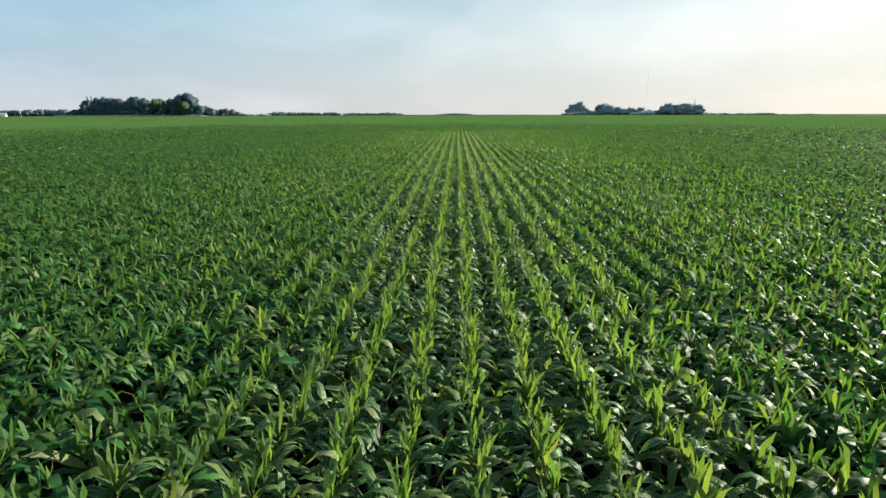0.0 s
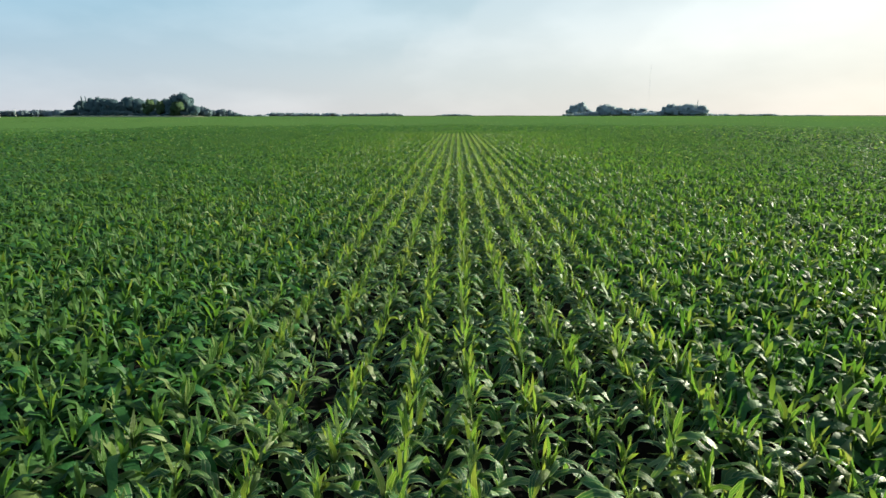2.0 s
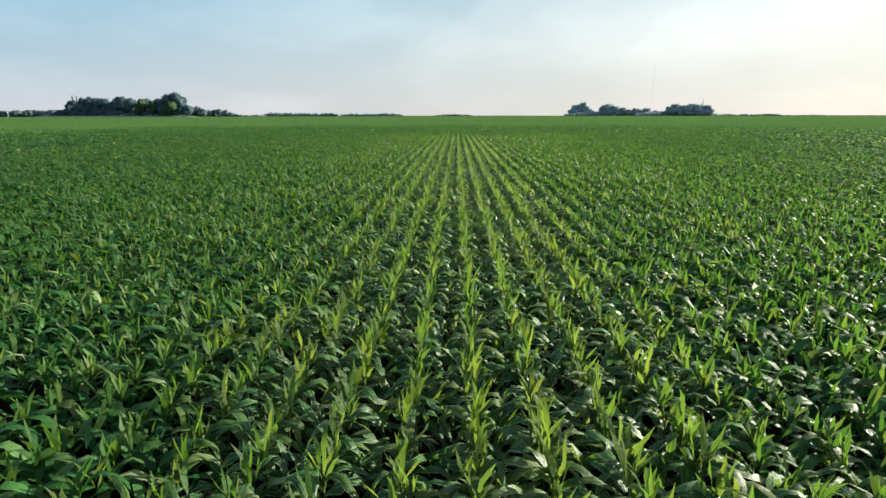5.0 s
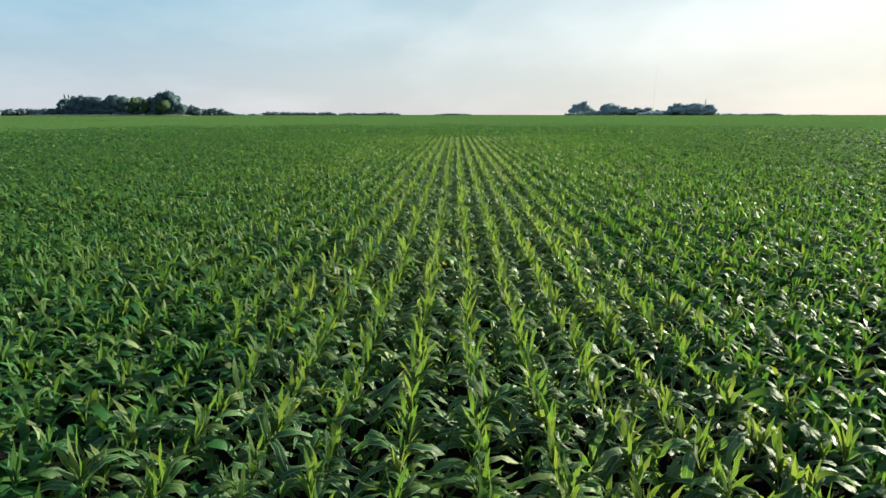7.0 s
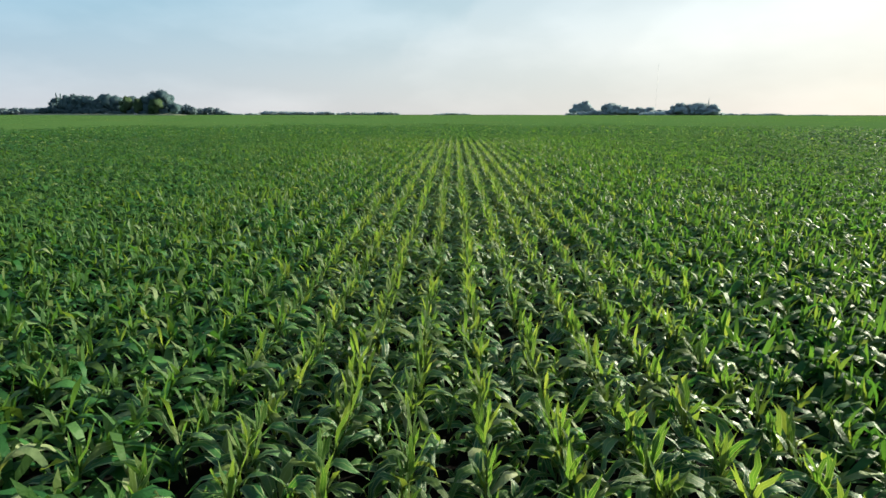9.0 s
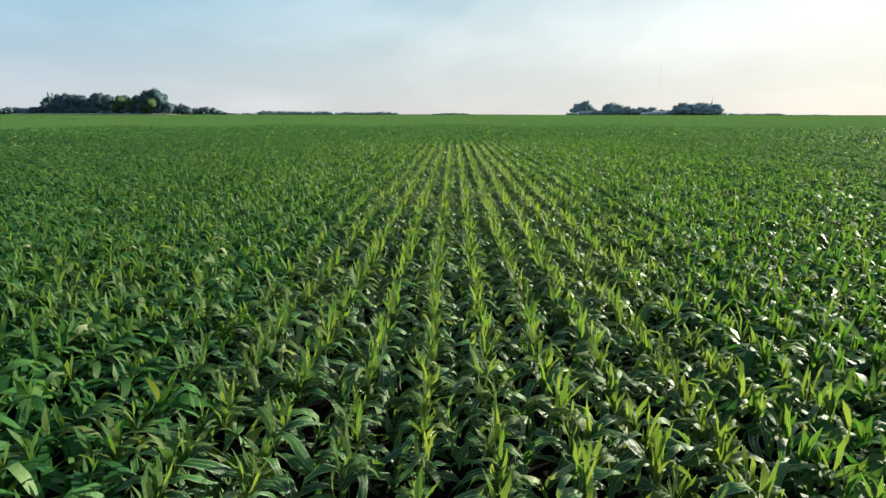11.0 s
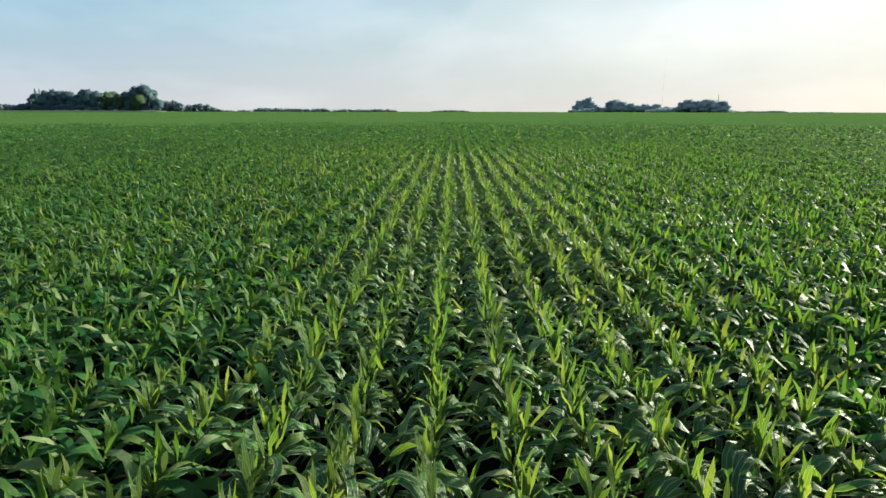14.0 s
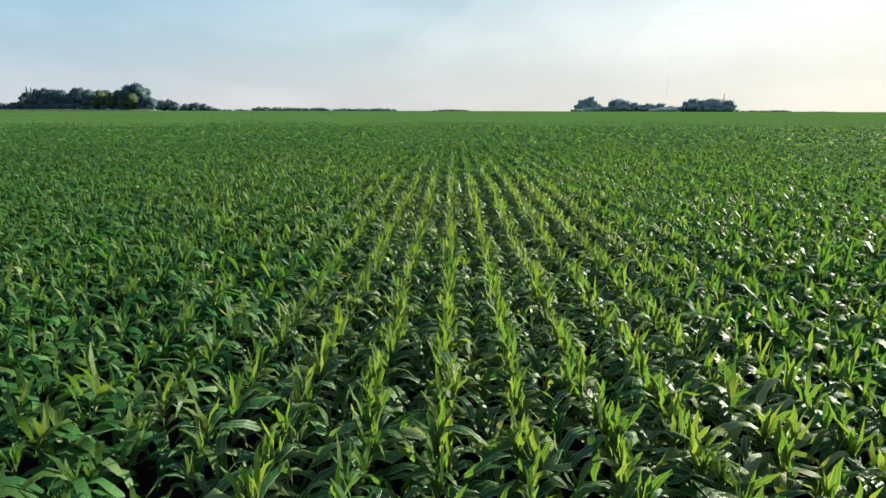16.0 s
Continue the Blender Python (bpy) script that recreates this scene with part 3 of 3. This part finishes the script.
def dense_core(rg, lobes, middle=None):
    """Rounded uneven lumps that fill the middle of a crown."""
    bm = bmesh.new()
    bmesh.ops.create_icosphere(bm, subdivisions=2, radius=1.0)
    unit = np.array([p.co for p in bm.verts])
    tri = np.array([[p.index for p in q.verts] for q in bm.faces])
    bm.free()
    V, F, N = [], [], []
    for k, (c, r) in enumerate(lobes):
        bump = 1 + rg.normal(0, 0.07, (len(unit), 1))
        V.append(np.asarray(c) + unit * np.asarray(r) * 0.9 * bump)
        F.append(tri + k * len(unit))
        n = (0.5 if middle is None else 0.25) * unit + [0, 0, 0.25]
        if middle is not None:
            off = V[-1] - middle
            n = n + off / np.linalg.norm(off, axis=1)[:, None]
        N.append(n / np.linalg.norm(n, axis=1)[:, None])
    return np.concatenate(V), np.concatenate(F), np.concatenate(N)


def broadleaf(seed, foliage_mat, label, cards=1000):
    """A unit tree, 1 m tall and about 0.8 m wide, to be sized by its pose."""
    rg = np.random.default_rng(seed)
    tree = new("tree")
    bend = rg.normal(0, 0.02, 2)
    top = np.array([bend[0], bend[1], 0.62])
    tubes = [tube([(0, 0, -0.03), (bend[0] * 0.4, bend[1] * 0.4, 0.25), top], [0.028, 0.02, 0.01])]
    lobes = []
    for i in range(9):
        g = i * 2.4 + rg.normal(0, 0.3)
        hz = rg.uniform(0.24, 0.82)
        rr = 0.27 * (1 - ((hz - 0.5) / 0.55) ** 2) ** 0.5 + 0.02
        c = np.array([np.cos(g) * rr, np.sin(g) * rr, hz])
        lobes.append((c, rg.uniform(0.13, 0.21)))
        tubes.append(tube([(bend[0] * 0.5, bend[1] * 0.5, hz * 0.5), c * [0.6, 0.6, 0.85], c], [0.011, 0.007, 0.003], 4))
    lobes.append((top + [0, 0, 0.2], 0.17))
    lobes.append((np.array([0, 0, 0.5]), 0.26))
    lobes.append((np.array([0, 0, 0.25]), 0.2))
    v, f, s = joined(tubes)
    part("trunk", mesh_object("trunk", v, f, s, [M_BARK]), tree, "grey-brown trunk and limbs")
    pick = rg.integers(0, len(lobes), cards)
    way = rg.normal(size=(cards, 3))
    way /= np.linalg.norm(way, axis=1)[:, None]
    rad = rg.uniform(0.85, 1.12, cards)
    cen = np.array([lobes[i][0] for i in pick]) + way * (np.array([lobes[i][1] for i in pick]) * rad)[:, None]
    up = cen[:, 2] > 0.05
    cen, way = cen[up], way[up]
    middle = np.array([0, 0, 0.45])
    way = 0.25 * way + (cen - middle) / np.linalg.norm(cen - middle, axis=1)[:, None]
    v, f, s = leaf_cards(rg, cen, 0.034, way)
    part("crown", leafy("crown", v, f, s, foliage_mat, way, dense_core(rg, lobes, middle)), tree)
    return tagged(tree, label, "tree")


def conifer(seed, foliage_mat, label):
    rg = np.random.default_rng(seed)
    tree = new("conifer_tree")
    v, f, s = joined([tube([(0, 0, -0.03), (0, 0, 0.5), (0, 0, 0.97)], [0.02, 0.013, 0.003])])
    part("trunk", mesh_object("trunk", v, f, s, [M_BARK]), tree, "straight brown trunk")
    hz = 1 - rg.uniform(0.0, 0.95, 800) ** 0.6
    g = rg.uniform(0, 2 * np.pi, 800)
    rr = (1 - hz) * 0.2 * rg.uniform(0.3, 1.1, 800) * (0.8 + 0.3 * np.sin(hz * 60)) + 0.006
    way = np.stack([np.cos(g), np.sin(g), 0.3 + 0 * g], -1)
    v, f, s = leaf_cards(rg, np.stack([np.cos(g) * rr, np.sin(g) * rr, hz], -1), 0.026, way)
    part("crown", leafy("crown", v, f, s, foliage_mat, way), tree)
    return tagged(tree, label, "tree")


placed = set()


def plant_tree(kind, x, y, tall, wide, group):
    """Sizes a unit tree to its height and width and stands it on the ground."""
    m = (pose(x, y, float(ground_height(x, y)), 0, 0, random.uniform(0, 360))
         @ Matrix.Diagonal((wide / 0.8, wide / 0.8, tall, 1)))
    if kind.name in placed:
        ob = copy_thing(kind, m @ Matrix.Diagonal((*kind.scale, 1)).inverted())
    else:
        placed.add(kind.name)
        kind.matrix_basis = m
        ob = kind
    return tagged(ob, group=group)


DARK = [broadleaf(40 + i, M_TREE, "tall dark green broadleaf tree in a farm grove") for i in range(5)]
LIGHT = [broadleaf(60 + i, M_TREE_SUNLIT, "broadleaf tree at the grove's edge, coloured a sunlit yellow-green") for i in range(2)]
HAZED = [broadleaf(70 + i, M_TREE_PALE_HAZE, "haze-tinted broadleaf tree of a far shelterbelt", 1000) for i in range(4)]
SPIRE = conifer(80, M_TREE, "narrow dark conifer rising from a farm grove")
SPIRE_HAZED = conifer(81, M_TREE_PALE_HAZE, "narrow haze-tinted conifer above a far shelterbelt")

# the grove: x, y, height, width
GROVE = [
    ("d", -487.2, 695.9, 7.7, 11.6),
    ("d", -482.5, 698.7, 9.2, 11.6),
    ("d", -475.1, 697.5, 10.7, 9.9),
    ("d", -469.3, 695.3, 15.8, 12.4),
    ("c", -457.0, 683.9, 25.7, 16.0),
    ("c", -450.2, 681.1, 24.9, 15.9),
    ("d", -440.6, 675.7, 22.5, 13.6),
    ("d", -428.9, 671.8, 23.8, 15.9),
    ("d", -415.1, 665.4, 22.2, 15.8),
    ("d", -402.1, 661.0, 21.3, 17.2),
    ("d", -389.1, 656.6, 21.2, 17.1),
    ("d", -376.7, 652.8, 23.1, 17.0),
    ("d", -361.2, 640.9, 21.3, 13.6),
    ("l", -342.1, 624.2, 19.4, 12.5),
    ("d", -341.2, 634.7, 20.4, 13.5),
    ("l", -324.9, 616.2, 17.2, 10.2),
    ("d", -324.2, 627.2, 20.2, 14.8),
    ("d", -311.2, 618.1, 22.5, 16.1),
    ("d", -297.3, 609.2, 26.0, 20.1),
    ("d", -292.9, 614.6, 21.7, 13.1),
    ("l", -296.9, 598.4, 16.1, 12.0),
    ("l", -303.5, 601.5, 9.8, 7.1),
    ("d", -281.6, 603.9, 13.0, 11.4),
    ("d", -467.7, 701.6, 20.9, 16.3),
    ("d", -458.4, 701.9, 19.8, 16.3),
    ("d", -448.0, 700.5, 18.6, 16.3),
    ("d", -434.4, 694.0, 19.3, 16.1),
    ("d", -414.3, 676.5, 19.5, 15.7),
    ("d", -412.2, 688.2, 18.7, 16.0),
    ("d", -396.3, 677.0, 18.6, 15.7),
    ("d", -385.5, 674.1, 19.6, 15.7),
    ("d", -367.7, 658.5, 19.4, 15.3),
    ("d", -360.8, 662.1, 19.1, 15.4),
    ("d", -350.9, 660.2, 18.5, 15.3),
    ("d", -338.7, 653.9, 19.4, 15.2),
    ("d", -320.7, 635.6, 18.7, 14.7),
    ("d", -312.4, 636.3, 17.9, 14.7),
    ("d", -299.1, 626.2, 18.1, 14.5),
    ("d", -449.5, 670.1, 8.7, 9.9),
    ("d", -440.8, 666.4, 7.3, 9.9),
    ("d", -432.5, 663.4, 7.5, 9.8),
    ("d", -423.5, 659.0, 5.6, 9.8),
    ("d", -416.5, 657.6, 8.0, 9.7),
    ("d", -407.6, 653.4, 8.7, 9.7),
    ("d", -398.4, 648.3, 8.3, 9.6),
    ("d", -390.1, 644.6, 8.7, 9.5),
    ("d", -383.0, 642.9, 7.2, 9.5),
    ("d", -375.7, 640.7, 7.9, 9.5),
    ("d", -367.3, 636.4, 4.9, 9.4),
    ("d", -358.3, 631.2, 5.0, 9.3),
    ("d", -350.1, 626.9, 5.5, 9.3),
    ("d", -343.7, 626.0, 5.1, 9.2),
    ("d", -334.7, 620.2, 6.5, 9.2),
    ("d", -328.2, 618.8, 8.3, 9.1),
    ("d", -320.3, 614.7, 5.4, 9.1),
    ("d", -312.4, 610.5, 7.2, 9.0),
    ("d", -304.0, 604.9, 7.1, 8.9),
    ("d", -297.2, 602.6, 6.7, 8.9),
    ("d", -290.4, 600.3, 7.0, 8.9),
]
for i, (k, x, y, tall, wide) in enumerate(GROVE):
    kind = {"d": DARK[i % 5], "l": LIGHT[i % 2], "c": SPIRE}[k]
    plant_tree(kind, x, y, tall, wide, "trees of the grove")
BELT = [
    ("d", 171.4, 856.8, 16.4, 13.9),
    ("d", 178.8, 851.3, 18.1, 17.8),
    ("d", 184.3, 841.8, 20.5, 12.7),
    ("d", 190.8, 840.7, 11.7, 11.7),
    ("d", 194.7, 832.2, 8.2, 11.6),
    ("d", 201.2, 831.8, 7.3, 11.6),
    ("d", 207.5, 827.2, 14.1, 11.5),
    ("d", 213.6, 825.4, 17.5, 19.1),
    ("d", 218.4, 815.6, 14.7, 15.1),
    ("d", 223.0, 805.8, 10.4, 12.1),
    ("d", 230.5, 806.7, 12.1, 14.9),
    ("d", 235.0, 797.5, 9.5, 12.0),
    ("d", 242.5, 798.7, 11.1, 13.9),
    ("d", 246.6, 789.2, 9.4, 11.9),
    ("d", 252.0, 783.9, 10.9, 14.5),
    ("d", 259.3, 785.0, 6.9, 10.9),
    ("d", 261.9, 774.1, 7.6, 11.6),
    ("d", 266.8, 768.4, 6.7, 10.6),
    ("d", 271.2, 763.7, 6.7, 10.6),
    ("d", 276.7, 760.0, 12.9, 12.3),
    ("d", 280.3, 749.5, 15.8, 17.3),
    ("d", 289.1, 747.4, 14.2, 15.5),
    ("d", 297.0, 744.9, 15.7, 17.2),
    ("d", 300.7, 734.2, 14.7, 13.5),
    ("c", 305.2, 732.0, 20.7, 7.8),
    ("d", 308.8, 731.2, 13.9, 15.2),
    ("d", 312.0, 725.3, 11.6, 9.2),
    ("d", 176.3, 855.9, 11.1, 17.9),
    ("d", 183.8, 850.9, 11.0, 17.8),
    ("d", 281.4, 760.6, 9.0, 15.8),
    ("d", 284.1, 748.0, 8.9, 15.5),
    ("d", 291.8, 743.1, 8.8, 15.4),
    ("d", 297.1, 734.4, 8.7, 15.2),
    ("d", 303.0, 725.9, 8.6, 15.1),
    ("d", 308.8, 724.4, 7.8, 10.0),
    ("d", 209.6, 822.2, 8.9, 13.3),
    ("d", 216.5, 820.6, 8.9, 13.3),
]
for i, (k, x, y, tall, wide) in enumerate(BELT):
    plant_tree(SPIRE_HAZED if k == "c" else HAZED[i % 4], x, y, tall, wide, "trees of the far shelterbelt")


def far_wood(x0, x1, y, low, high, seed, foliage_mat):
    """A distant belt of trees along the horizon, of many small crowns."""
    rg = np.random.default_rng(seed)
    n = max(4, int((x1 - x0) / 5))
    cx = np.linspace(x0, x1, n) + rg.normal(0, 2, n)
    swell = 0.5 + 0.5 * np.sin(np.linspace(0, 9, n) + seed)
    edge = np.clip(np.minimum(np.arange(n), np.arange(n)[::-1]) / 1.5, 0.6, 1)
    tops = (low + (high - low) * (0.45 * swell + 0.55 * rg.random(n))) * edge
    V, W = [], []
    for x, t in zip(cx, tops):
        m = 110
        way = rg.normal(size=(m, 3))
        way /= np.linalg.norm(way, axis=1)[:, None]
        c = way * rg.uniform(0.3, 1, (m, 1)) ** 0.4 * [6.5, 6.5, t * 0.52] + [x, y + rg.normal(0, 5), t * 0.5]
        V.append(c[c[:, 2] > 0])
        W.append(way[c[:, 2] > 0])
    cen, out = np.concatenate(V), np.concatenate(W)
    cen[:, 2] += ground_height(cen[:, 0], cen[:, 1])
    v, f, s = leaf_cards(rg, cen, 1.5, out)
    lumps = [((x, y, t * 0.5 + float(ground_height(x, y))), (6.0, 6.0, t * 0.5)) for x, t in zip(cx, tops)]
    me = leafy("far_wood", v, f, s, foliage_mat, out, dense_core(rg, lumps))
    return tagged(new("far_wood", me), "low hazy belt of distant trees on the horizon", "woodland", kind="stuff")


FAR_WOODS = [
    (-898, -771, 1000, 10.3, 11.4),
    (-776, -703, 1000, 10.9, 13.0),
    (-652, -626, 900, 10.1, 12.9),
    (-361, -345, 770, 18.7, 22.0),
    (-413, -362, 920, 10.2, 13.1),
    (-423, -407, 1100, 2.9, 4.6),
    (-439, -412, 1200, 2.3, 4.8),
    (-509, -426, 1500, 7.6, 11.6),
    (-434, -316, 1500, 6.0, 9.2),
    (-365, -289, 1700, 4.7, 8.2),
    (-285, -164, 1700, 5.6, 8.8),
    (-64, 43, 1900, 2.9, 5.9),
    (159, 259, 822, 4.7, 5.9),
    (238, 329, 762, 4.5, 5.6),
    (659, 721, 1500, 3.7, 6.0),
    (782, 895, 1600, 2.9, 6.2),
    (964, 1097, 1700, 0.3, 2.9),
]
# left belts take the dimmer painted haze, backlit ones the paler
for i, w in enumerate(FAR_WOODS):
    far_wood(*w, seed=200 + i, foliage_mat=M_TREE_DIM_HAZE if w[1] / w[2] < -0.38 else M_TREE_PALE_HAZE)
far_wood(-363, -349, 900, 4.5, 6.0, 230, M_TREE)


# ---------------------------------------------------------------- poles, mast, sheds
def box(x0, x1, y0, y1, z0, z1):
    v = [(x, y, z) for z in (z0, z1) for y in (y0, y1) for x in (x0, x1)]
    f = [(0, 2, 3, 1), (4, 5, 7, 6), (0, 1, 5, 4), (2, 6, 7, 3), (0, 4, 6, 2), (1, 3, 7, 5)]
    return v, f


def utility_pole(x, y, tall, thick):
    pole = new("utility_pole")
    v, f, s = joined([tube([(0, 0, -0.5), (0, 0, tall)], [thick, thick * 0.7], 10)])
    part("post", mesh_object("post", v, f, s, [M_POLE]), pole)
    v, f, s = joined([box(-1.2, 1.2, -0.07, 0.07, tall - 1.0, tall - 0.82)])
    part("crossarm", mesh_object("crossarm", v, f, s, [M_POLE], smooth_shade=False), pole)
    for ix in (-1.05, -0.4, 0.4, 1.05):
        v, f, s = joined([tube([(ix, 0, tall - 0.85), (ix, 0, tall - 0.7), (ix, 0, tall - 0.55)], [0.03, 0.06, 0.03], 6)])
        part("insulator", mesh_object("insulator", v, f, s, [M_WHITE]), pole)
    pole.matrix_basis = pose(x, y, float(ground_height(x, y)), 0, 0, 20)
    return tagged(pole, "utility pole beside the farm grove, whitened to look sunlit", "utility pole", "utility poles")


def lattice_mast(x, y, tall, side):
    mast = new("radio_mast")
    feet = [(side * math.cos(g), side * math.sin(g)) for g in (0.3, 2.394, 4.489)]
    for fx, fy in feet:
        v, f, s = joined([tube([(fx, fy, -0.3), (fx, fy, tall)], [0.022, 0.018], 6)])
        part("leg", mesh_object("leg", v, f, s, [M_STEEL]), mast)
    bars = []
    for k in range(int(tall / 1.6)):
        for i in range(3):
            (ax, ay), (bx, by) = feet[i], feet[(i + 1) % 3]
            z = k * 1.6
            bars.append(tube([(ax, ay, z), (bx, by, z + 1.6)], [0.008, 0.008], 4))
    v, f, s = joined(bars)
    part("bracing", mesh_object("bracing", v, f, s, [M_STEEL]), mast)
    v, f, s = joined([tube([(0, 0, tall), (0, 0, tall + 2.5)], [0.04, 0.02], 6)])
    part("antenna", mesh_object("antenna", v, f, s, [M_STEEL]), mast)
    mast.matrix_basis = pose(x, y, float(ground_height(x, y)))
    return tagged(mast, "tall thin galvanised lattice radio mast", "radio mast")


def farm_shed(x, y, wide, deep, wall, ridge, turn, label):
    shed = new("farm_shed")
    v, f, s = joined([box(-wide / 2, wide / 2, -deep / 2, deep / 2, -0.2, wall)])
    body = part("wall", mesh_object("wall", v, f, s, [M_WHITE], smooth_shade=False), shed)
    e = 0.25
    rv = [(-wide / 2 - e, -deep / 2 - e, wall), (wide / 2 + e, -deep / 2 - e, wall), (wide / 2 + e, deep / 2 + e, wall), (-wide / 2 - e, deep / 2 + e, wall),
          (-wide / 2 - e, 0, ridge), (wide / 2 + e, 0, ridge)]
    rf = [(0, 1, 5, 4), (2, 3, 4, 5), (1, 2, 5), (3, 0, 4), (0, 3, 2, 1)]
    v, f, s = joined([(rv, rf)])
    part("roof", mesh_object("roof", v, f, s, [M_ROOF], smooth_shade=False), shed, "grey gabled roof")
    v, f, s = joined([box(-0.5, 0.5, -deep / 2 - 0.04, -deep / 2 + 0.02, 0, min(2.1, wall - 0.2))])
    part("door", mesh_object("door", v, f, s, [M_ROOF], smooth_shade=False), shed, "plain grey door")
    shed.matrix_basis = pose(x, y, float(ground_height(x, y)), 0, 0, turn)
    return tagged(shed, label, "shed")


farm_shed(-368.7, 632.0, 3.2, 2.4, 2.2, 2.9, 10, "small white shed in front of the grove")
utility_pole(-455.7, 674.0, 13.8, 0.42)
utility_pole(-715.8, 900.0, 12.0, 0.3)
lattice_mast(265.9, 800.0, 66.0, 0.42)
farm_shed(-321.6, 604.0, 2.6, 2.2, 2.2, 2.8, 25, "small white shed in front of the grove")
farm_shed(-573.5, 690.0, 9.0, 7.0, 3.4, 5.4, 30, "low white farm building at the field edge")

# the pale grassy bank along the grove's foot, raised to suit the camera's view
BANK_A, BANK_B = (-521, 690), (-249, 575)
bx = np.linspace(BANK_A[0], BANK_B[0], 140)
prof = [(-5.0, 0.0), (-2.5, 1.2), (-1.0, 1.9), (1.0, 1.95), (3.0, 1.0), (5.0, 0.0)]
bv, bf = [], []
for i, x in enumerate(bx):
    end = min(1.0, min(i, len(bx) - 1 - i) / 12)
    for dy, dz in prof:
        yy = BANK_A[1] + (BANK_B[1] - BANK_A[1]) * (x - BANK_A[0]) / (BANK_B[0] - BANK_A[0]) + dy + 2 * math.sin(x * 0.02)
        bv.append((x, yy, float(ground_height(x, yy)) - 0.05 + dz * end * (1 + 0.15 * math.sin(x * 0.4 + dy))))
    if i:
        o = (i - 1) * len(prof)
        for j in range(len(prof) - 1):
            bf.append((o + j, o + len(prof) + j, o + len(prof) + j + 1, o + j + 1))
v, f, s = joined([(bv, bf)])
tagged(new("grass_bank", mesh_object("grass_bank", v, f, s, [M_GRASS])), "pale mown grass bank along the grove", "grass", kind="structure")
